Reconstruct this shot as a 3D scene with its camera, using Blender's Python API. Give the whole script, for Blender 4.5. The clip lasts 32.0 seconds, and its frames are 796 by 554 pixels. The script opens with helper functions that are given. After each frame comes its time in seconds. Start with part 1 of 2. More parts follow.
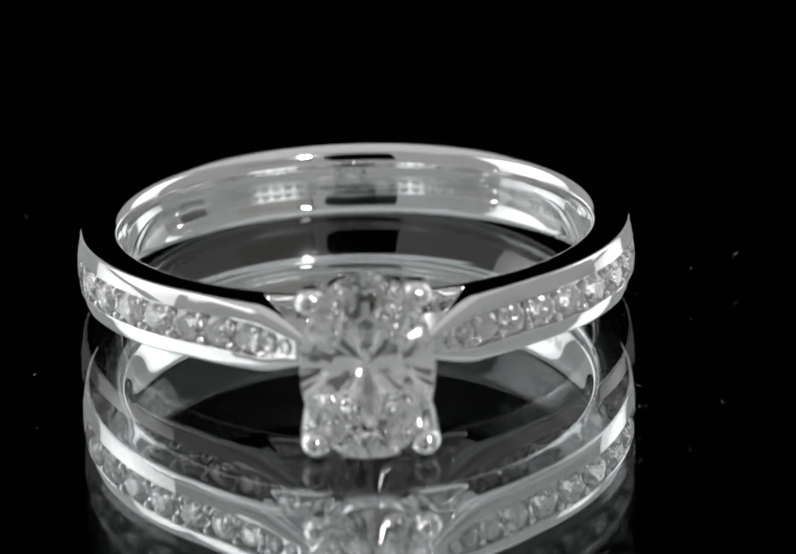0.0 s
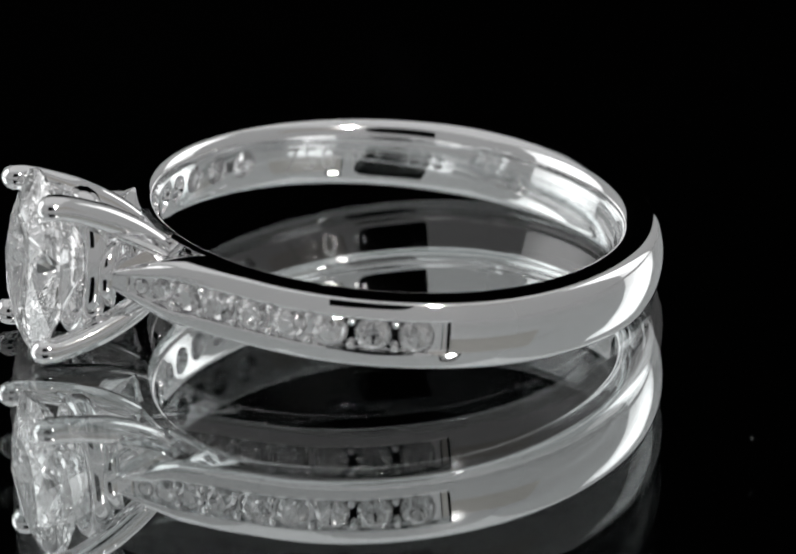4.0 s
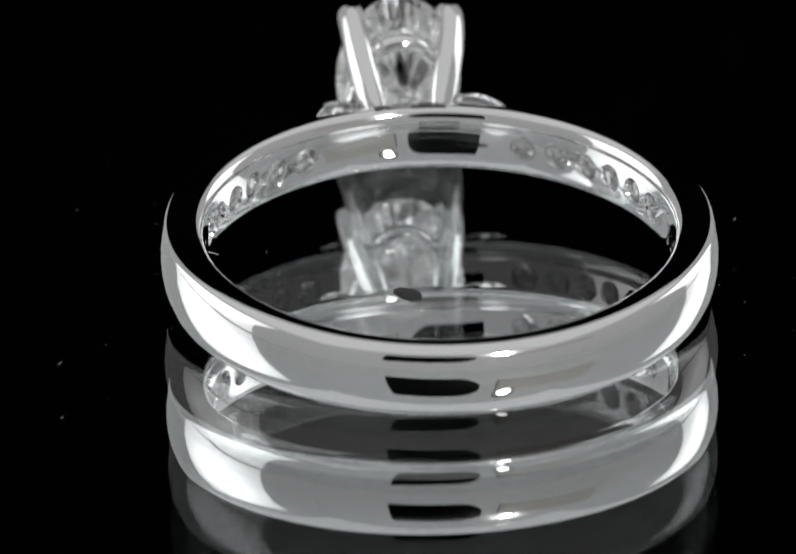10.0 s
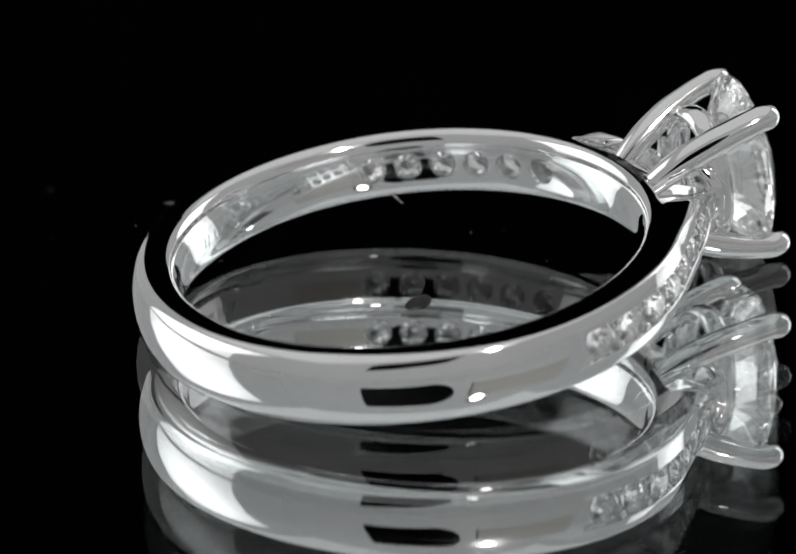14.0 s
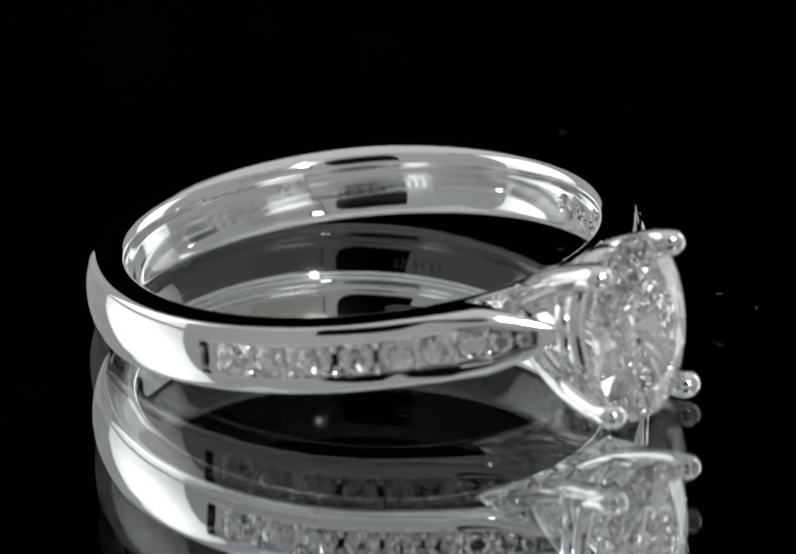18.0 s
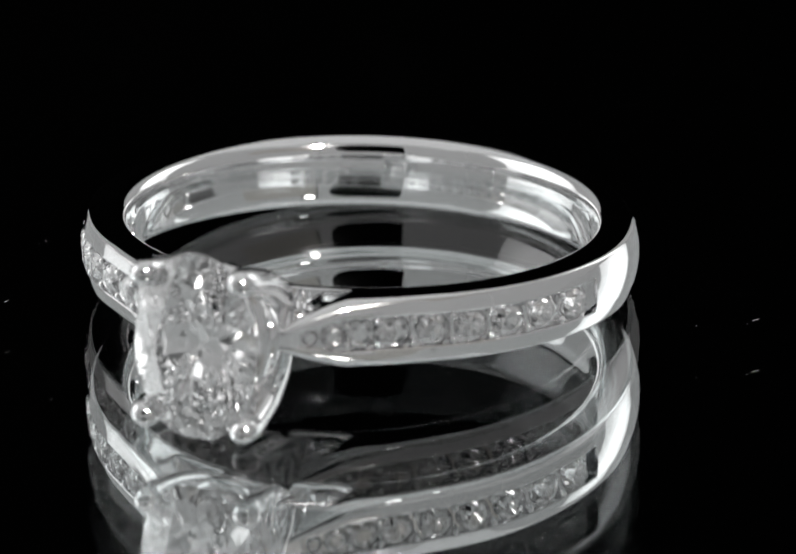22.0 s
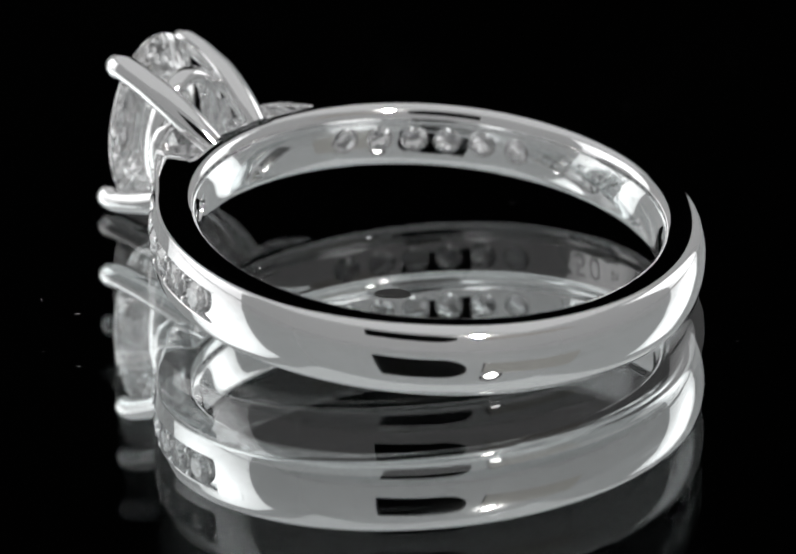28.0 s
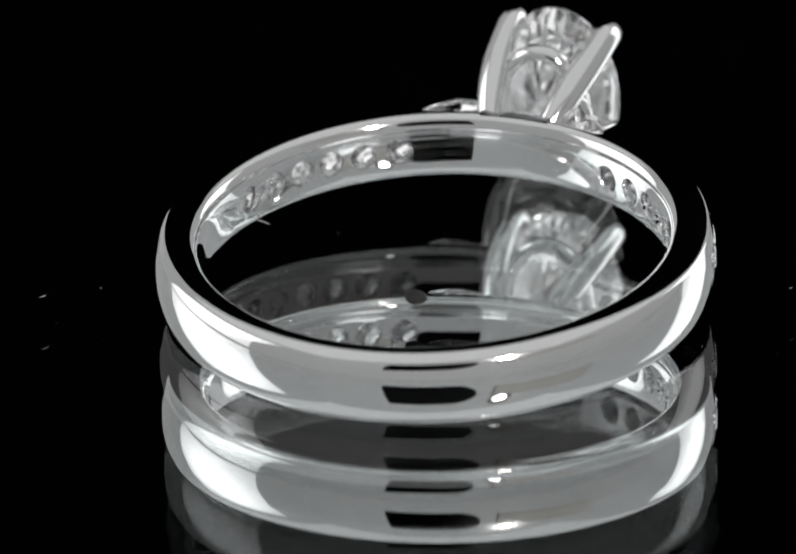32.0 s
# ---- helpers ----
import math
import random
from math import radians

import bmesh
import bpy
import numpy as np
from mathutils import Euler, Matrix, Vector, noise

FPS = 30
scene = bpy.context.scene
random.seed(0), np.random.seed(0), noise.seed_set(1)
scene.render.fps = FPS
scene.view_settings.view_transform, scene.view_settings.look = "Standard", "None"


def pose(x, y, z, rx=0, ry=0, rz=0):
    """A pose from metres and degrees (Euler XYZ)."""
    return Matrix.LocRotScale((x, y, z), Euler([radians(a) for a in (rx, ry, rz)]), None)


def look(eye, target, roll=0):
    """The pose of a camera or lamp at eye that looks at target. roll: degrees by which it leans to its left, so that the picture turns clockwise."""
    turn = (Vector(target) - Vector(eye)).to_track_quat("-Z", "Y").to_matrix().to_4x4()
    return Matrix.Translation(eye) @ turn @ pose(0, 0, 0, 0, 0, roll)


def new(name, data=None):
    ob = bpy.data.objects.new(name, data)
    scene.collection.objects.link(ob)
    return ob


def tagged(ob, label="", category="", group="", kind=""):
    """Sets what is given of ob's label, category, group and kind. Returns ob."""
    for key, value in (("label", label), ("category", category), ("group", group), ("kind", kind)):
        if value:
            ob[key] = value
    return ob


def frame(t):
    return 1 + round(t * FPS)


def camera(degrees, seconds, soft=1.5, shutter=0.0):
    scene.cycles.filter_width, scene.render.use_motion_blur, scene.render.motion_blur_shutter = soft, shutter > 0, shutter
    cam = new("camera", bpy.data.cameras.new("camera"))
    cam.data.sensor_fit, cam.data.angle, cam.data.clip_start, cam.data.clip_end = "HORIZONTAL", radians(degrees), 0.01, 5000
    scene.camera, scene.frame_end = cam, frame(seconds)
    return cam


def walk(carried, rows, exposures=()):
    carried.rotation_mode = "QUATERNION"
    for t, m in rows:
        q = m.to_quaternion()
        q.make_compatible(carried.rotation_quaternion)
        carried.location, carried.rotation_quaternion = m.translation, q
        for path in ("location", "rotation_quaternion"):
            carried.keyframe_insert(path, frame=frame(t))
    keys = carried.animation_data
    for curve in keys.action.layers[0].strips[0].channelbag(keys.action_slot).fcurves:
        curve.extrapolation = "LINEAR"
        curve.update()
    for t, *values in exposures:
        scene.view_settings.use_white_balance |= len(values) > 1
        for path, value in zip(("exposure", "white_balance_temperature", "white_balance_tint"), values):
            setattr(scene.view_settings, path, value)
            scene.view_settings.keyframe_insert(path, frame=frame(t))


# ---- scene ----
cam = camera(6.122, 32.0, soft=1.8)
cam.data.dof.use_dof, cam.data.dof.focus_distance, cam.data.dof.aperture_fstop = True, 0.2625, 84.0
MM = 0.001
TURN = 17.593          # degrees per second, clockwise seen from above
EYE = (0.0, -0.241793, 0.104711)
AIM = (0.0, EYE[1] + 0.27 * math.cos(radians(23.416)), EYE[2] - 0.27 * math.sin(radians(23.416)))
walk(cam, [(0.0, look(EYE, AIM, -1.189)), (32.0, look(EYE, AIM, -1.189))])

# ---- light: a dark room with a photo light tent round the front and the sides of a mirror turntable ----
world = bpy.data.worlds.new("dark_room")
scene.world = world
world.use_nodes = True
world.node_tree.nodes["Background"].inputs["Color"].default_value = (0.0, 0.0, 0.0, 1)
world.node_tree.nodes["Background"].inputs["Strength"].default_value = 0.0
scene.view_settings.exposure = 0.0
scene.cycles.max_bounces, scene.cycles.glossy_bounces, scene.cycles.transmission_bounces = 24, 16, 24
FRONT_GLOW, SIDE_GLOW, LED_GLOW, TOP_GLOW = 0.275, 1.84, 1750.0, 0.50
TABLE_Z = -0.98        # top of the mirror on the axis, in millimetres; the plate wobbles by 0.75 degrees


# ---- materials ----
def material(name, color, rough, metal=0.0, **more):
    m = bpy.data.materials.new(name)
    m.use_nodes = True
    b = m.node_tree.nodes["Principled BSDF"]
    b.inputs["Base Color"].default_value = (*color, 1)
    b.inputs["Roughness"].default_value = rough
    b.inputs["Metallic"].default_value = metal
    for key, value in more.items():
        b.inputs[key.replace("_", " ")].default_value = value
    return m


def node(m, kind, **props):
    n = m.node_tree.nodes.new(kind)
    for key, value in props.items():
        n.inputs[key.replace("_", " ")].default_value = value
    return n


def metal(name, color, rough, wear):
    """Polished metal with fine polishing wear."""
    m = material(name, color, rough, 1.0)
    t, b = m.node_tree, m.node_tree.nodes["Principled BSDF"]
    co = t.nodes.new("ShaderNodeTexCoord")
    big = node(m, "ShaderNodeTexNoise", Scale=260.0, Detail=4.0)
    ramp = node(m, "ShaderNodeMapRange", From_Min=0.35, From_Max=0.7, To_Min=rough * 0.8, To_Max=rough * 1.25)
    t.links.new(co.outputs["Object"], big.inputs["Vector"])
    t.links.new(big.outputs["Fac"], ramp.inputs["Value"])
    t.links.new(ramp.outputs["Result"], b.inputs["Roughness"])
    fine = node(m, "ShaderNodeTexNoise", Scale=900.0, Detail=3.0)
    t.links.new(co.outputs["Object"], fine.inputs["Vector"])
    bump = node(m, "ShaderNodeBump", Strength=wear, Distance=0.00002)
    t.links.new(fine.outputs["Fac"], bump.inputs["Height"])
    t.links.new(bump.outputs["Normal"], b.inputs["Normal"])
    return m


def glow(name, color, strength):
    m = bpy.data.materials.new(name)
    m.use_nodes = True
    b = m.node_tree.nodes["Principled BSDF"]
    b.inputs["Base Color"].default_value = (0.12, 0.12, 0.12, 1)
    b.inputs["Roughness"].default_value = 0.9
    b.inputs["Emission Color"].default_value = (*color, 1)
    b.inputs["Emission Strength"].default_value = strength
    return m


WHITE_GOLD = metal("white_gold", (0.87, 0.87, 0.872), 0.045, 0.015)
DIAMOND = material("diamond", (1, 1, 1), 0.0, Transmission_Weight=1.0, IOR=2.417)
SMALL_DIAMOND = material("small_diamond", (1, 1, 1), 0.004, Transmission_Weight=1.0, IOR=2.417)
GLASS = material("mirror_glass", (0.965, 0.975, 0.972), 0.0, Transmission_Weight=1.0, IOR=1.52)
SILVER = material("silvering", (0.90, 0.915, 0.92), 0.0, 1.0)
BLACK = material("black_velvet", (0.0008, 0.0008, 0.0008), 1.0, Specular_IOR_Level=0.0)
DARK = material("engraving", (0.6, 0.6, 0.6), 0.16, 1.0)
DUST = material("dust", (0.05, 0.05, 0.05), 0.9)
SPECK = material("pale_dust", (0.08, 0.08, 0.08), 0.8)
FLAKE = material("black_flake", (0.003, 0.003, 0.003), 0.5, Specular_IOR_Level=0.15)
CASE = material("camera_black", (0.012, 0.012, 0.012), 0.5)
FRONT_CLOTH = glow("front_diffuser", (0.99, 0.995, 1.0), FRONT_GLOW)
SIDE_CLOTH = glow("side_diffuser", (0.99, 0.995, 1.0), SIDE_GLOW)
tree = SIDE_CLOTH.node_tree
hot = tree.nodes.new("ShaderNodeTexGradient")
hot.gradient_type = "QUADRATIC_SPHERE"
where = tree.nodes.new("ShaderNodeTexCoord")
place = node(SIDE_CLOTH, "ShaderNodeMapping", Location=(-0.5, -0.5, -0.5))
size = node(SIDE_CLOTH, "ShaderNodeMapping", Scale=(0.0, 1.15, 1.0))
level = node(SIDE_CLOTH, "ShaderNodeMapRange", From_Min=0.0, From_Max=0.5, To_Min=SIDE_GLOW * 0.35, To_Max=SIDE_GLOW)
tree.links.new(where.outputs["Generated"], place.inputs["Vector"])
tree.links.new(place.outputs["Vector"], size.inputs["Vector"])
tree.links.new(size.outputs["Vector"], hot.inputs["Vector"])
tree.links.new(hot.outputs["Fac"], level.inputs["Value"])
tree.links.new(level.outputs["Result"], tree.nodes["Principled BSDF"].inputs["Emission Strength"])
TOP_CLOTH = glow("top_diffuser", (0.99, 0.995, 1.0), TOP_GLOW)
# no lamp: a beige card whose reflected light is put in as a glow
CARD = glow("beige_card_glow", (1.0, 0.95, 0.88), FRONT_GLOW * 0.8)
LED = glow("led", (1.0, 0.97, 0.95), LED_GLOW)


# ---- mesh helpers (shapes are given in millimetres) ----
def finish(ob, bm, mat, smooth=None):
    bmesh.ops.recalc_face_normals(bm, faces=bm.faces)
    for f in bm.faces:
        f.smooth = smooth is not None
    if smooth is not None:
        for e in bm.edges:
            e.smooth = len(e.link_faces) == 2 and e.calc_face_angle(0) < radians(smooth)
    bmesh.ops.scale(bm, vec=(MM, MM, MM), verts=bm.verts)
    bm.to_mesh(ob.data)
    bm.free()
    ob.data.materials.append(mat)
    return ob


def part(name, bm, mat, parent, label="", smooth=None):
    ob = new(name, bpy.data.meshes.new(name))
    finish(ob, bm, mat, smooth)
    ob.parent = parent
    return tagged(ob, label)


def thing(name, bm, mat, label, category, smooth=None, **tags):
    ob = new(name, bpy.data.meshes.new(name))
    finish(ob, bm, mat, smooth)
    return tagged(ob, label, category, **tags)


def box(x0, x1, y0, y1, z0, z1):
    bm = bmesh.new()
    bmesh.ops.create_cube(bm, size=1)
    bmesh.ops.scale(bm, vec=(x1 - x0, y1 - y0, z1 - z0), verts=bm.verts)
    bmesh.ops.translate(bm, vec=((x0 + x1) / 2, (y0 + y1) / 2, (z0 + z1) / 2), verts=bm.verts)
    return bm


def loft(rings, closed=False, cap=True):
    """A skin over rings of points with the same count."""
    bm = bmesh.new()
    vs = [[bm.verts.new(p) for p in ring] for ring in rings]
    n = len(vs[0])
    for i in range(len(vs) if closed else len(vs) - 1):
        a, b = vs[i], vs[(i + 1) % len(vs)]
        for j in range(n):
            bm.faces.new((a[j], a[(j + 1) % n], b[(j + 1) % n], b[j]))
    if cap and not closed:
        bm.faces.new(vs[0])
        bm.faces.new(vs[-1])
    return bm


def lerp(a, b, t):
    t = min(1.0, max(0.0, t))
    return a + (b - a) * t


def soft(a, b, t):
    t = min(1.0, max(0.0, t))
    t = t * t * (3 - 2 * t)
    return a + (b - a) * t


# ---- the ring ----
INNER, OUTER = 8.24, 9.90
CHANNEL = (13.0, 80.5)
SPLIT = 22.4           # where the split in the shoulders' sides runs out
STEP = 8.6             # where the raised shoulders end at the head


def outer_radius(a):
    if a < STEP:
        return 9.15
    return OUTER / math.cos(radians(max(0.0, 39.6 - a)))


def court_half():
    """Half of the rounded section of the plain back of the band, from the inside over the edge to the outside."""
    crest, w_in = 1.338, 1.3
    half = [(INNER, 0.0), (INNER + 0.003, w_in * 0.18), (INNER + 0.013, w_in * 0.37), (INNER + 0.045, w_in * 0.60), (INNER + 0.098, w_in * 0.76),
            (INNER + 0.165, w_in * 0.87), (INNER + 0.26, w_in * 0.945), (INNER + 0.36, w_in * 0.985), (INNER + 0.47, w_in + 0.014)]
    half += [(8.75, crest - 0.010), (8.80, crest - 0.006), (8.95, crest), (9.05, crest - 0.001), (9.09, crest - 0.002), (9.19, crest - 0.009)]
    r, z = 9.26, crest - 0.018
    arcs = [(0.44, t) for t in (80, 70, 60, 50, 41, 32, 24)] + [(2.0, t) for t in (19.5, 15, 11, 7)] + [(4.3, 3.5)]
    last = 80
    for radius, t in arcs:
        r += radius * (math.cos(radians(t)) - math.cos(radians(last)))
        z += radius * (math.sin(radians(t)) - math.sin(radians(last)))
        half.append((r, z))
        last = t
    k = (OUTER - 0.012) - r
    return half[:15] + [(p + k * (i + 1) / 12, q) for i, (p, q) in enumerate(half[15:])]


def section(a, in_channel):
    """The band's section at a degrees from the head: points (radius, z), once round."""
    turn_round = soft(0.0, 1.0, (a - 80.5) / 55)
    half = shoulder_half(min(a, 80.5), in_channel)
    if turn_round > 0:
        half = [(lerp(p, r, turn_round), lerp(q, z, turn_round)) for (p, q), (r, z) in zip(half, court_half())]
    mid = (half[-1][0] if in_channel else outer_radius(a), 0.0)
    return half[1:] + [mid] + [(r, -z) for r, z in reversed(half[1:])] + [(INNER, 0.0)]


def shoulder_half(a, in_channel):
    ro = outer_radius(a)
    wide = 1.22
    w_in = wide
    tip = min(1.0, max(0.0, (a - STEP) / (SPLIT - STEP)))       # 0 at the head, 1 where the split shoulder ends
    w_out = wide if a < STEP else lerp(0.2, wide, 1 - (1 - tip) ** 1.6)
    split = STEP <= a <= SPLIT
    slope = 0.0 if a <= SPLIT else lerp(0.0, 0.02, (a - SPLIT) / 20)
    low = 9.0
    dip = soft(0.8, 0.0, (tip - 0.68) / 0.32) if split else 0.0
    corner = min(soft(0.52, 0.2, (a - 20) / 14) if a < 34 else soft(0.2, 0.13, (a - 34) / 21), 0.5 * w_out)
    rise = 0.22 * (w_out / wide) ** 2 * lerp(0.04, 1.0, (a - STEP - 6) / 24)

    def dome(z):
        return ro - rise * (z / w_out) ** 2
    slope_top = math.atan(2 * rise * (w_out - slope - 0.72 * corner) / w_out ** 2)
    end = math.pi / 2 - slope_top
    arc = w_out - slope - corner
    foot = dome(arc + corner * math.cos(end)) - corner * math.sin(end)
    under = low + 0.03 + (ro - 0.32 - low) * min(1.0, (1 - tip) / 0.6) ** 0.85 if split else lerp(low, foot, 0.5)
    under = min(under, foot - 0.02)
    half = [(INNER, 0.0), (INNER + 0.003, w_in * 0.18), (INNER + 0.013, w_in * 0.37), (INNER + 0.045, w_in * 0.60), (INNER + 0.098, w_in * 0.76),
            (INNER + 0.165, w_in * 0.87), (INNER + 0.26, w_in * 0.945), (INNER + 0.36, w_in * 0.985), (INNER + 0.47, w_in)]
    side = w_out if split else lerp(w_in, w_out, 0.5) - slope * 0.55
    lip = lerp(0.16, 0.0, (tip - 0.7) / 0.3) if split else 0.0          # the worn edges of the split
    half += [(low - lip - 0.01, w_in - slope * 0.3), (low - lip * 0.3, w_in - slope * 0.3 - lip * 0.3), (low + 0.006, w_in - dip - slope * 0.3)]
    half += [(under - 0.006, max(0.35 * side, side - dip)), (under, side - lip * 0.5), (under + lip * 0.5, side)]
    half += [(foot + corner * math.sin(t), arc + corner * math.cos(t)) for t in (end * k / 6 for k in range(7))]
    c = min(0.58 * soft(0.5, 1.0, (a - CHANNEL[0]) / 9), w_out * 0.72)
    high = arc + corner * math.cos(end) - 0.01
    deep = ro - lerp(0.12, 0.27, (a - CHANNEL[0]) / 9) if in_channel else None
    edge = min(c + 0.05, high * 0.95)
    mean = 0.5 * (edge + high)
    half += [(dome(mean), mean), (dome(edge), edge), (dome(c) - (0.03 if deep else 0.0), c), (deep or dome(c * 0.9), c * (0.97 if deep else 0.9)), (deep or dome(c * 0.5), c * 0.5)]
    return half


def around(a, r, z):
    return (r * math.sin(radians(a)), -r * math.cos(radians(a)), z)


def shank_mesh():
    stops = [(k * 0.8, False) for k in range(int(STEP / 0.8))] + [(STEP - 0.02, False), (STEP, False)]
    stops += [(STEP + 0.6 * k, False) for k in range(1, 7)] + [(CHANNEL[0], False)]
    stops += [(CHANNEL[0] + 0.05 + k * (CHANNEL[1] - CHANNEL[0] - 0.1) / 60, True) for k in range(61)]
    stops += [(SPLIT - 1.0, True), (SPLIT - 0.5, True), (SPLIT, True)]
    stops.sort()
    stops += [(CHANNEL[1], False)] + [(CHANNEL[1] + k * (180 - CHANNEL[1]) / 70, False) for k in range(1, 71)]
    rings = [[around(a, r, z) for r, z in section(a, ch)] for a, ch in stops]
    rings += [[around(-a, r, z) for r, z in section(a, ch)] for a, ch in reversed(stops[1:-1])]
    return loft(rings, closed=True)


STONES = [(15.0, 0.5), (19.0, 0.68), (24.3, 0.86), (31.0, 0.97), (39.2, 0.97), (47.4, 0.97), (56.0, 0.97), (65.0, 0.97), (73.9, 0.97)]
OPENINGS = [28.7, 38.0, 46.8, 55.2, 64.2, 73.2]


ring = tagged(new("engagement_ring"), "polished white gold ring with an oval diamond, lying on a mirror", "ring")
shank = part("shank", shank_mesh(), WHITE_GOLD, ring, "polished white gold band with channel", smooth=32)

# round openings behind the channel stones
drill = bmesh.new()
for side in (-1, 1):
    for a in OPENINGS:
        m = Matrix.Rotation(radians(side * a), 4, "Z")
        rows = []
        for r, y in ((0.52, -8.0), (0.5, -8.27), (0.475, -8.31), (0.46, -8.38), (0.46, -9.95)):
            rows.append([drill.verts.new(m @ Vector((r * math.cos(radians(15 * k)), y, r * math.sin(radians(15 * k))))) for k in range(24)])
        for p, q in zip(rows, rows[1:]):
            for k in range(24):
                drill.faces.new((p[k], p[(k + 1) % 24], q[(k + 1) % 24], q[k]))
        drill.faces.new(rows[0])
        drill.faces.new(rows[-1])
bmesh.ops.recalc_face_normals(drill, faces=drill.faces)
bmesh.ops.scale(drill, vec=(MM, MM, MM), verts=drill.verts)
drill_ob = new("drill", bpy.data.meshes.new("drill"))
drill.to_mesh(drill_ob.data)
drill.free()
cut = shank.modifiers.new("openings", "BOOLEAN")
cut.operation, cut.object, cut.solver = "DIFFERENCE", drill_ob, "EXACT"
bored = bpy.data.meshes.new_from_object(shank.evaluated_get(bpy.context.evaluated_depsgraph_get()))
shank.modifiers.clear()
bpy.data.objects.remove(drill_ob)
tidy = bmesh.new()
tidy.from_mesh(bored)
for e in tidy.edges:
    e.smooth = len(e.link_faces) == 2 and e.calc_face_angle(0) < radians(32)
for f in tidy.faces:
    f.smooth = True
tidy.to_mesh(bored)
tidy.free()
shank.data = bored


def brilliant(ax, ay, crown, pavilion, table=0.56, n=8, belt=0.02, halves=0.74):
    """A brilliant cut with its table towards +z and its girdle's top at z = 0: table, stars, kites and halves above, mains and halves below."""
    pts = []
    low = -belt * ax * 2

    def ringpts(rad, z, count, off=0.0):
        for k in range(count):
            t = 2 * math.pi * (k + off) / count
            pts.append((ax * rad * math.cos(t), ay * rad * math.sin(t), z))
    ringpts(table, crown, n)
    ringpts(0.5 * (1 + table) * 1.03, crown * 0.56, n, 0.5)
    ringpts(1.0, 0.0, 4 * n)
    ringpts(1.0, low, 4 * n)
    inner = 1 - halves
    ringpts(inner, low - pavilion * (1 - inner * math.cos(math.pi / n)), n, 0.5)
    pts.append((0, 0, low - pavilion))
    bm = bmesh.new()
    for p in pts:
        bm.verts.new(p)
    bmesh.ops.convex_hull(bm, input=bm.verts)
    bmesh.ops.dissolve_limit(bm, angle_limit=radians(0.6), verts=bm.verts, edges=bm.edges)
    return bm


# the centre stone: table towards -y
seat = Matrix.Translation((-0.12, -13.27, 0.08)) @ Matrix.Rotation(radians(90), 4, "X")
bm = brilliant(2.30, 3.37, 0.60, 2.05, table=0.57, halves=0.78)
bmesh.ops.transform(bm, matrix=seat, verts=bm.verts)
part("centre_diamond", bm, DIAMOND, ring, "clear oval brilliant-cut diamond")

# channel stones
stone = brilliant(0.64, 0.64, 0.2, 0.8, table=0.56)
bmesh.ops.scale(stone, vec=(MM, MM, MM), verts=stone.verts)
bmesh.ops.recalc_face_normals(stone, faces=stone.faces)
round_mesh = bpy.data.meshes.new("round_diamond")
stone.to_mesh(round_mesh)
stone.free()
round_mesh.materials.append(SMALL_DIAMOND)


def set_stone(place, out, size, spin):
    ob = new("round_diamond", round_mesh)
    turn = Vector(out).to_track_quat("Z", "X").to_matrix().to_4x4()
    ob.matrix_basis = Matrix.Translation(Vector(place) * MM) @ turn @ Matrix.Rotation(spin, 4, "Z") @ Matrix.Diagonal((size, size, size, 1))
    ob.parent = ring
    return ob


bead = bmesh.new()
bmesh.ops.create_icosphere(bead, subdivisions=2, radius=0.15 * MM)
bead_mesh = bpy.data.meshes.new("bead")
bead.to_mesh(bead_mesh)
bead.free()
bead_mesh.shade_smooth()
bead_mesh.materials.append(WHITE_GOLD)
rng = random.Random(4)
for side in (-1, 1):
    for a, size in STONES:
        b = side * a
        lean = 0 if a > 39.6 else side * (39.6 - a)
        out = around(b + lean, 1, 0)
        set_stone(around(b, outer_radius(a) - 0.16, 0), out, size, rng.uniform(0, 1))
    for (a, size), (b, following) in zip(STONES[1:], STONES[2:]):
        mid = 0.5 * (a + b)
        lean = max(0.0, 39.6 - mid)
        out = Vector(around(side * (mid + lean), 1, 0))
        half = 0.44 * min(1.0, 0.5 * (size + following))
        for face in (-1, 1):
            ob = new("bead", bead_mesh)
            ob.matrix_basis = Matrix.Translation((Vector(around(side * mid, outer_radius(mid) - 0.13, 0)) + Vector((0, 0, face * half))) * MM)
            ob.parent = ring


def tube(path, radii, flat=1.0, segs=14, wide=None):
    """A rounded bar along path; flat squeezes it across the direction wide."""
    rings = []
    pts = [Vector(p) for p in path]
    for i, p in enumerate(pts):
        d = (pts[min(i + 1, len(pts) - 1)] - pts[max(i - 1, 0)]).normalized()
        u = Vector(wide) if wide else Vector((0, 0, 1))
        u = (u - d * u.dot(d)).normalized()
        v = d.cross(u)
        rings.append([p + radii[i] * (math.cos(2 * math.pi * k / segs) * u + (flat[i] if isinstance(flat, list) else flat) * math.sin(2 * math.pi * k / segs) * v) for k in range(segs)])
    return loft(rings)


def bezier(a, b, c, d, n):
    out = []
    for i in range(n + 1):
        t = i / n
        out.append(tuple((1 - t) ** 3 * p + 3 * t * (1 - t) ** 2 * q + 3 * t * t * (1 - t) * r + t ** 3 * s for p, q, r, s in zip(a, b, c, d)))
    return out


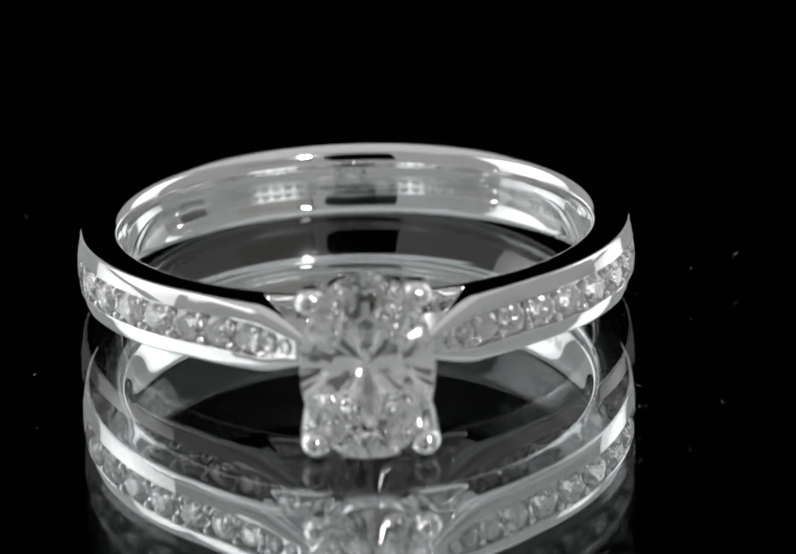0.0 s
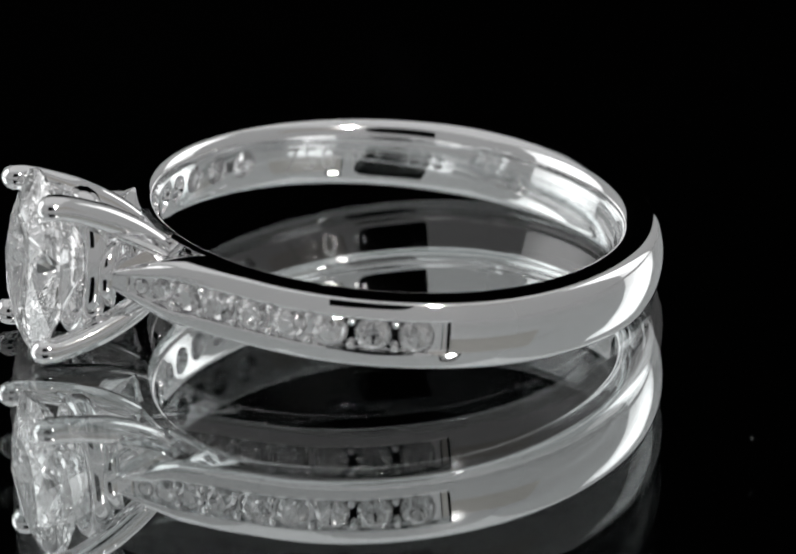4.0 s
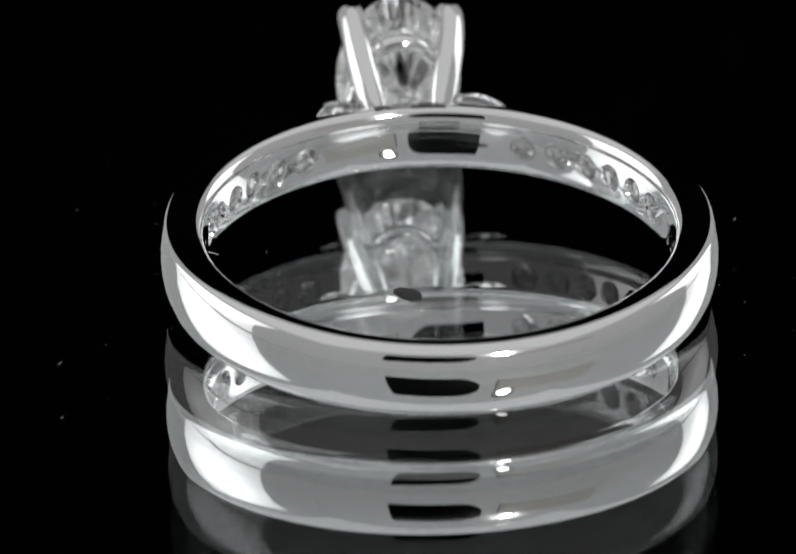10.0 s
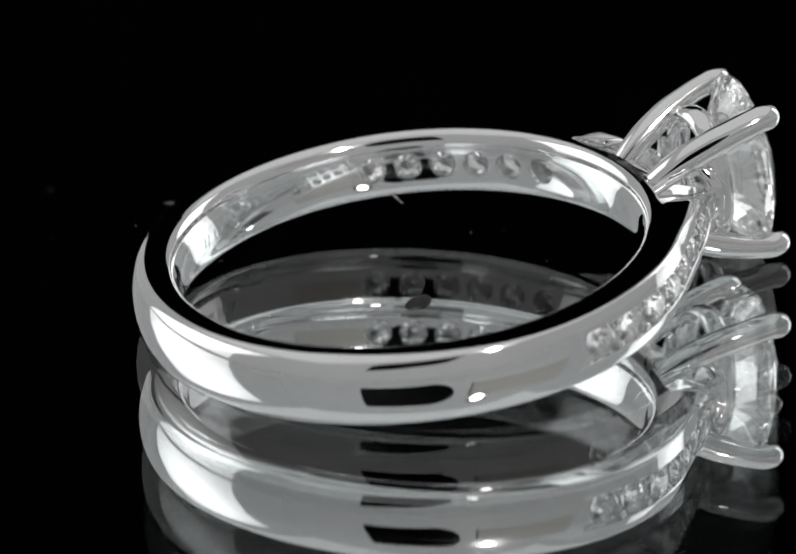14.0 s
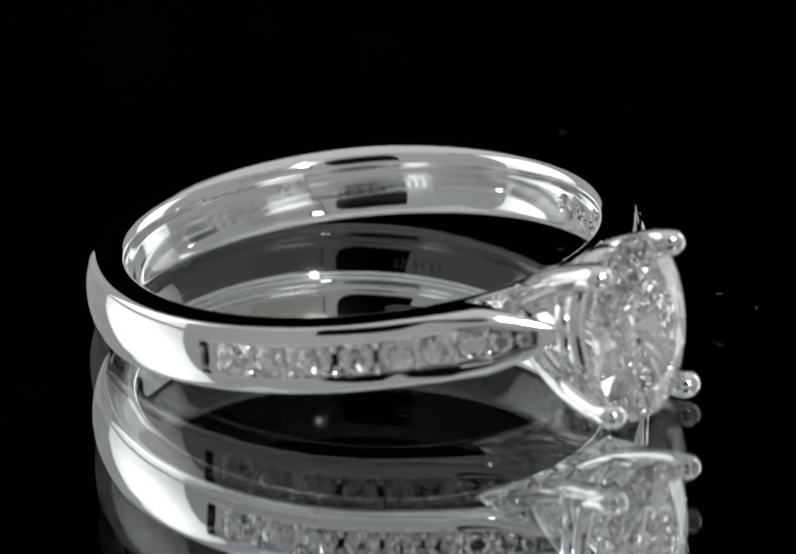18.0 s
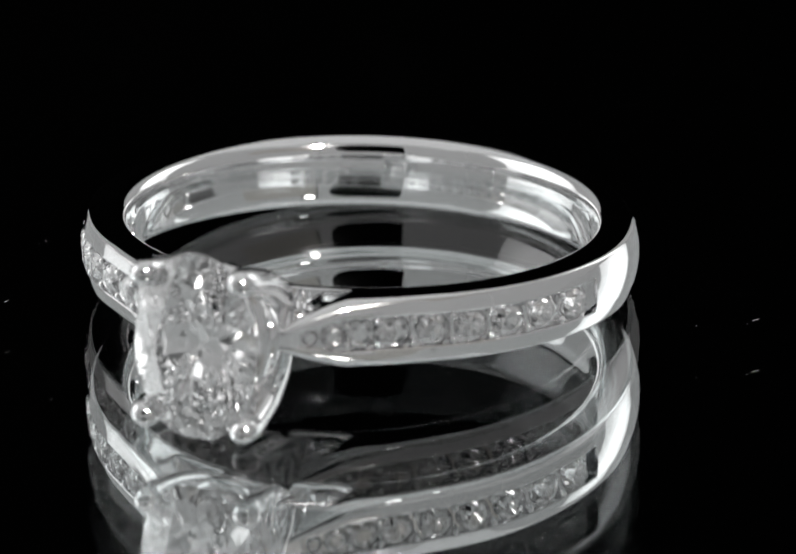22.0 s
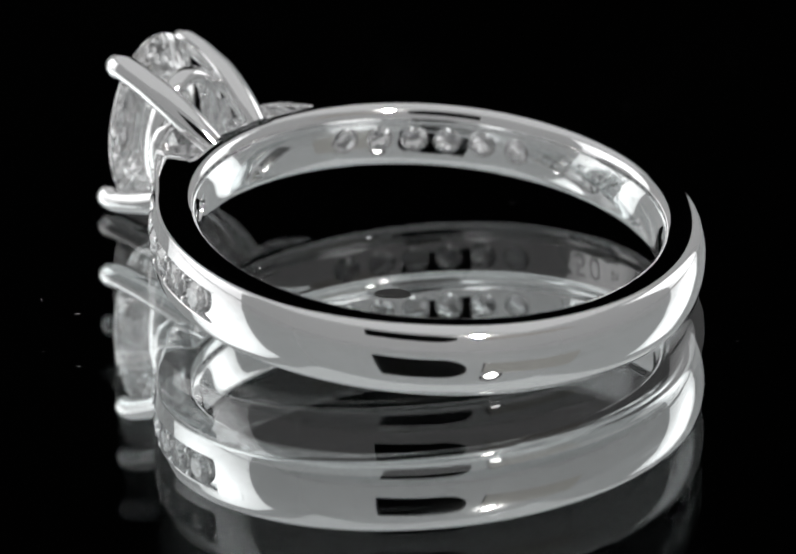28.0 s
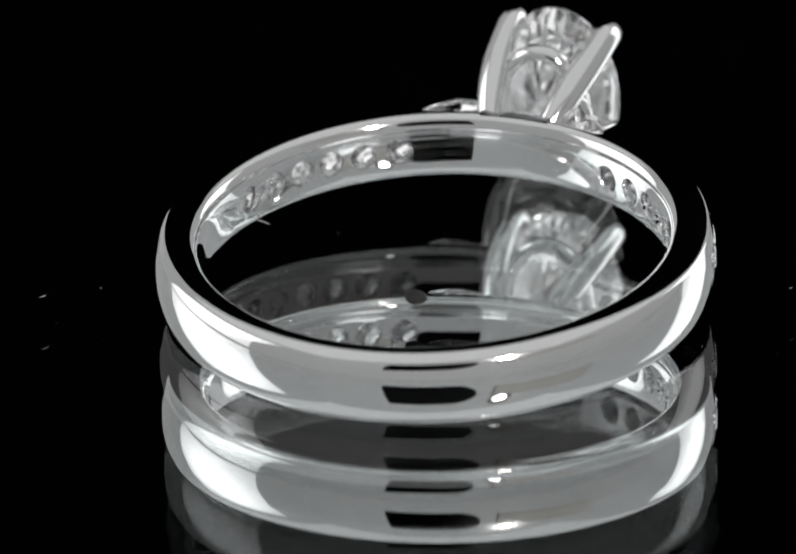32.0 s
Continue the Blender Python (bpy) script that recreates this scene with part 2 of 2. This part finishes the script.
TIPS = {(-1, 1): (2.03, 2.55), (1, 1): (1.63, 2.69), (-1, -1): (1.97, 2.5), (1, -1): (1.78, 2.58)}
for (sx, sz), (tx, tz) in TIPS.items():
    path = bezier((sx * 1.1, -8.9, sz * 0.68), (sx * 1.5, -10.3, sz * 1.72), (sx * (tx - 0.02), -11.9, sz * (tz - 0.25)), (sx * tx, -13.1, sz * tz), 14)
    ends = [(sx * (tx - 0.01), -13.3, sz * (tz - 0.01)), (sx * (tx - 0.03), -13.5, sz * (tz - 0.03)), (sx * (tx - 0.06), -13.68, sz * (tz - 0.06)), (sx * (tx - 0.09), -13.81, sz * (tz - 0.09)), (sx * (tx - 0.11), -13.88, sz * (tz - 0.11))]
    radii = [0.40, 0.44, 0.48, 0.51, 0.53] + [0.54] * 4 + [0.53, 0.52, 0.51, 0.51, 0.51, 0.51, 0.52, 0.5, 0.42, 0.28, 0.1]
    slim = [0.9] * 9 + [0.88, 0.86, 0.85, 0.85, 0.85, 0.87, 0.9, 0.93, 0.95, 0.95, 0.95]
    part("prong", tube(path + ends, radii, slim, 18, wide=(sz * 1.0, 0, -sx * 0.6)), WHITE_GOLD, ring, smooth=50)
for sx in (-1, 1):
    joint = [(sx * 1.42, -10.9, 1.15), (sx * 1.66, -11.15, 0.8), (sx * 1.74, -11.25, 0.4), (sx * 1.76, -11.27, 0.0), (sx * 1.74, -11.25, -0.4), (sx * 1.66, -11.15, -0.8), (sx * 1.42, -10.9, -1.15)]
    part("shoulder_joint", tube(joint, [0.14, 0.3, 0.38, 0.4, 0.38, 0.3, 0.14], 0.8, 12, wide=(0, 1, 0)), WHITE_GOLD, ring, smooth=50)
turns = [math.radians(k * 7.5) for k in range(48)]
hoop = []
for t in turns:
    c = Vector((1.60 * math.cos(t), -11.6, 2.42 * math.sin(t)))
    out = Vector((math.cos(t) / 1.60, 0, math.sin(t) / 2.34)).normalized()
    hoop.append([c + 0.30 * math.cos(2 * math.pi * k / 12) * out + 0.46 * math.sin(2 * math.pi * k / 12) * Vector((0, 1, 0)) for k in range(12)])
part("gallery_ring", loft(hoop, closed=True), WHITE_GOLD, ring, smooth=50)
bm = box(-1.15, 1.15, -9.55, -8.9, -1.05, 1.05)
bmesh.ops.bevel(bm, geom=bm.edges, offset=0.25, segments=3, affect="EDGES", profile=0.5)
part("head_base", bm, WHITE_GOLD, ring, smooth=40)

# ---- the stamp inside the band, and lint ----
def stamped(text, start, height):
    """Small characters bent on to the inner face, starting at start degrees and running on along it."""
    curve = bpy.data.curves.new("stamp", "FONT")
    curve.body, curve.size, curve.extrude, curve.space_character = text, height * 1.4, 0.012, 1.12
    holder = new("stamp", curve)
    mesh = bpy.data.meshes.new_from_object(holder.evaluated_get(bpy.context.evaluated_depsgraph_get()))
    bpy.data.objects.remove(holder)
    bm = bmesh.new()
    bm.from_mesh(mesh)
    for _ in range(2):
        bmesh.ops.subdivide_edges(bm, edges=[e for e in bm.edges if e.calc_length() > 0.12], cuts=1)
    for v in bm.verts:
        a = -(start + math.degrees(v.co.x / INNER))
        v.co = around(a, INNER + 0.012 - v.co.z, v.co.y - height / 2 - 0.08)
    bmesh.ops.triangulate(bm, faces=bm.faces)
    return bm


part("stamp", stamped("750", 85.2, 0.92), DARK, ring, "stamped fineness number 750")
for start, tall, wide in ((104.5, 0.45, 0.05), (106.5, 0.3, 0.05), (-116.0, 0.4, 0.07), (-117.8, 0.4, 0.07), (-120.3, 0.4, 0.07), (-122.1, 0.4, 0.07), (-125.2, 0.4, 0.07), (-127.0, 0.4, 0.07)):
    bm = box(-wide, wide, -0.012, 0.004, -tall / 2 - 0.1, tall / 2 - 0.1)
    bmesh.ops.transform(bm, matrix=Matrix.Rotation(radians(-start), 4, "Z") @ Matrix.Translation((0, -INNER, 0)), verts=bm.verts)
    part("stamp_bar", bm, DARK, ring)
fibre = [(7.55, -3.25, -1.42), (7.72, -3.2, -1.33), (7.9, -3.14, -1.24), (8.12, -3.08, -1.16), (8.3, -3.05, -1.1)]
bm = tube(fibre, [0.018, 0.026, 0.028, 0.028, 0.02], 1.0, 6)
part("lint", bm, DUST, ring, "fine pale fibre of lint", smooth=60)

# ---- the mirror turntable ----
MIRROR = 225
turntable = tagged(new("mirror_turntable"), "round glass mirror turning under the ring, black reflections", "turntable")
bm = bmesh.new()
bmesh.ops.create_cone(bm, cap_ends=True, segments=96, radius1=MIRROR, radius2=MIRROR, depth=2.9, matrix=Matrix.Translation((0, 0, -1.45)))
part("glass_disc", bm, GLASS, turntable)
bm = bmesh.new()
bmesh.ops.create_cone(bm, cap_ends=True, segments=96, radius1=MIRROR, radius2=MIRROR, depth=0.1, matrix=Matrix.Translation((0, 0, -2.96)))
part("silvering", bm, SILVER, turntable, "silver mirror backing")

for x, y, turn, length, thick in ((12.3, 3.3, 60, 0.3, 0.016), (-12.9, -5.3, 70, 0.2, 0.014), (7.9, -8.2, 130, 0.2, 0.014)):
    c, d = Vector((x, y, 0.02)), Vector((math.cos(radians(turn)), math.sin(radians(turn)), 0)) * length / 2
    bend = Vector((-d.y, d.x, 0)) * 0.18
    bm = tube([c - d, c - d * 0.4 + bend, c + d * 0.3 + bend * 0.6, c + d], [thick * 0.6, thick, thick, thick * 0.6], 1.0, 6)
    part("dust_fibre", bm, DUST, turntable, "tiny grey dust fibre", smooth=60)

flake = []
for z, grow in ((0.004, 1.0), (0.05, 0.97), (0.06, 0.8)):
    row = []
    for k in range(20):
        t = 2 * math.pi * k / 20
        r = grow * (1 + 0.07 * math.sin(2 * t + 1) + 0.05 * math.sin(3 * t))
        row.append(Matrix.Rotation(radians(-61), 4, "Z") @ Vector((0.62 * r * math.cos(t), 0.42 * r * math.sin(t), z)) + Vector((-0.41, -0.6, 0)))
    flake.append(row)
part("dark_flake", loft(flake), FLAKE, turntable, "tiny dull black flake on the glass", smooth=40)

specks = bmesh.new()
sprinkle = random.Random(8)
for k in range(28):
    far, turn = 17 * math.sqrt(sprinkle.random()), sprinkle.uniform(0, 2 * math.pi)
    r = sprinkle.choice((0.012, 0.015, 0.018, 0.026))
    bmesh.ops.create_icosphere(specks, subdivisions=1, radius=r, matrix=Matrix.Translation((far * math.cos(turn), far * math.sin(turn), r * 0.9)))
part("dust_specks", specks, SPECK, turntable, "tiny pale specks of dust")

# ---- the tent ----
FLOOR = TABLE_Z - 5.5
TOP = 430
thing("ground", box(-330, 330, -340, 410, FLOOR - 10, FLOOR), BLACK, "black velvet table under the turntable", "table", kind="structure")
thing("backdrop", box(-142, 142, 400, 404, FLOOR, 350), BLACK, "black velvet backdrop", "backdrop", kind="structure")


def panel_with_hole():
    """Front wall with an opening for the camera, square to one end and round to the other."""
    y0, y1 = -236, -232
    x0, x1, z0, z1 = -94, 66, 62, 226
    bm = bmesh.new()
    hole = [(x0, z0), (x0, z1)]
    cz, rz = (z0 + z1) / 2, (z1 - z0) / 2
    for k in range(13):
        t = radians(90 - 15 * k)
        hole.append((x1 - 45 + 45 * math.cos(t), cz + rz * math.sin(t)))
    outer = [(-320, FLOOR), (-320, TOP)] + [(-320 + 640 * (k + 1) / 7.0, TOP) for k in range(6)] + [(320, TOP - (TOP - FLOOR) * k / 6.0) for k in range(7)]
    n = len(hole)
    for y in (y0, y1):
        a = [bm.verts.new((x, y, z)) for x, z in hole]
        b = [bm.verts.new((x, y, z)) for x, z in outer]
        for k in range(n):
            bm.faces.new((a[k], a[(k + 1) % n], b[(k + 1) % n], b[k]))
    return bm


thing("wall_front", panel_with_hole(), FRONT_CLOTH, "white diffuser cloth with camera opening", "light tent", kind="structure")
thing("wall_left", box(-324, -320, -232, 404, FLOOR, TOP), FRONT_CLOTH, "white diffuser cloth", "light tent", kind="structure")
thing("wall_right", box(320, 324, -232, 404, FLOOR, TOP), FRONT_CLOTH, "white diffuser cloth", "light tent", kind="structure")
thing("wall_back_left", box(-320, -142, 400, 404, FLOOR, TOP), FRONT_CLOTH, "white diffuser cloth beside the backdrop", "light tent", kind="structure")
thing("wall_back_right", box(142, 320, 400, 404, FLOOR, TOP), FRONT_CLOTH, "white diffuser cloth beside the backdrop", "light tent", kind="structure")
thing("wall_back_top", box(-142, 142, 400, 404, 350, TOP), FRONT_CLOTH, "white diffuser cloth above the backdrop", "light tent", kind="structure")
thing("ceiling", box(-324, 324, -236, 404, TOP, TOP + 4), TOP_CLOTH, "white diffuser cloth", "light tent", kind="structure")
thing("softbox", box(-316, -312, -70, 245, 5, 330), SIDE_CLOTH, "glowing white softbox panel", "softbox")
thing("softbox", box(312, 316, 126, 350, 5, 330), SIDE_CLOTH, "glowing white softbox panel", "softbox")
lamp = tagged(new("spot_lamp"), "small bright white spot lamp on a thin black arm", "lamp")
bm = bmesh.new()
LAMP = Vector((105, -201, 196))
beam = -LAMP.normalized()
side = beam.cross(Vector((0, 0, 1))).normalized()
lift = side.cross(beam)
# bulb enlarged and stretched so its glints look round from the camera
TALL = 2.0
axes = Matrix((side, lift * TALL, beam)).transposed().to_4x4()
bmesh.ops.create_uvsphere(bm, u_segments=32, v_segments=20, radius=11, matrix=Matrix.Translation(LAMP) @ axes)
part("bulb", bm, LED, lamp, "glowing white bulb, enlarged and stretched to round its glints", smooth=60)
# unseen black bowl, added to keep the bulb's light off the tent cloth
bowl = []
for far, r in ((46.0, 16.3), (46.0, 17.0), (0.0, 14.6), (-8.5, 12.9), (-13.8, 8.5), (-15.0, 2.2), (-14.0, 1.9), (-12.8, 7.8), (-7.8, 11.9), (0.0, 13.6)):
    bowl.append([LAMP + beam * far + r * (math.cos(2 * math.pi * k / 24) * side + math.sin(2 * math.pi * k / 24) * TALL * lift) for k in range(24)])
part("spill_block", loft(bowl, closed=True), BLACK, lamp, "added black bowl that keeps the bulb's light off the cloth", smooth=40)
tail = LAMP - beam * 15.0
part("lamp_arm", tube([tail, tail - beam * 5, (117, -225, 208), (118, -232, 210)], [2.0] * 4, 1.0, 10, wide=(1, 0, 0)), CASE, lamp, "thin black arm", smooth=50)
# beige reflector card; the sheet's emission replaces the light falling on it
card_root = tagged(new("beige_card"), "beige card on a thin black rod, its lit tone given as a glow", "light panel")
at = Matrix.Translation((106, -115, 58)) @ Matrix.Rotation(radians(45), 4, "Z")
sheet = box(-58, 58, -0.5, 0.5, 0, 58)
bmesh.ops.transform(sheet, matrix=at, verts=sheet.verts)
part("card_sheet", sheet, CARD, card_root)
edge = box(-60, -57.9, -1, 1, 0, 58)
bmesh.ops.transform(edge, matrix=at, verts=edge.verts)
part("edge_strip", edge, CASE, card_root, "thin black edge")
part("card_arm", tube([(146.6, -74.4, 90), (200, -74, 108), (260, -74, 128), (320, -74, 148)], [0.5] * 4, 1.0, 8, wide=(0, 0, 1)), CASE, card_root, "thin black rod fixed to the cloth", smooth=50)


def motions():
    base = pose(-0.001476, 0.000126, 0.00098, -5.62, -0.386, 2.26)
    plate = pose(0, 0, TABLE_Z * MM, -0.75, 0, 2.26)
    rows = []
    for k in range(65):
        t = 0.5 * k
        rows.append((t, pose(0, 0, 0, 0, 0, -TURN * t)))
    walk(turntable, [(t, m @ plate) for t, m in rows])
    walk(ring, [(t, m @ base) for t, m in rows])


motions()
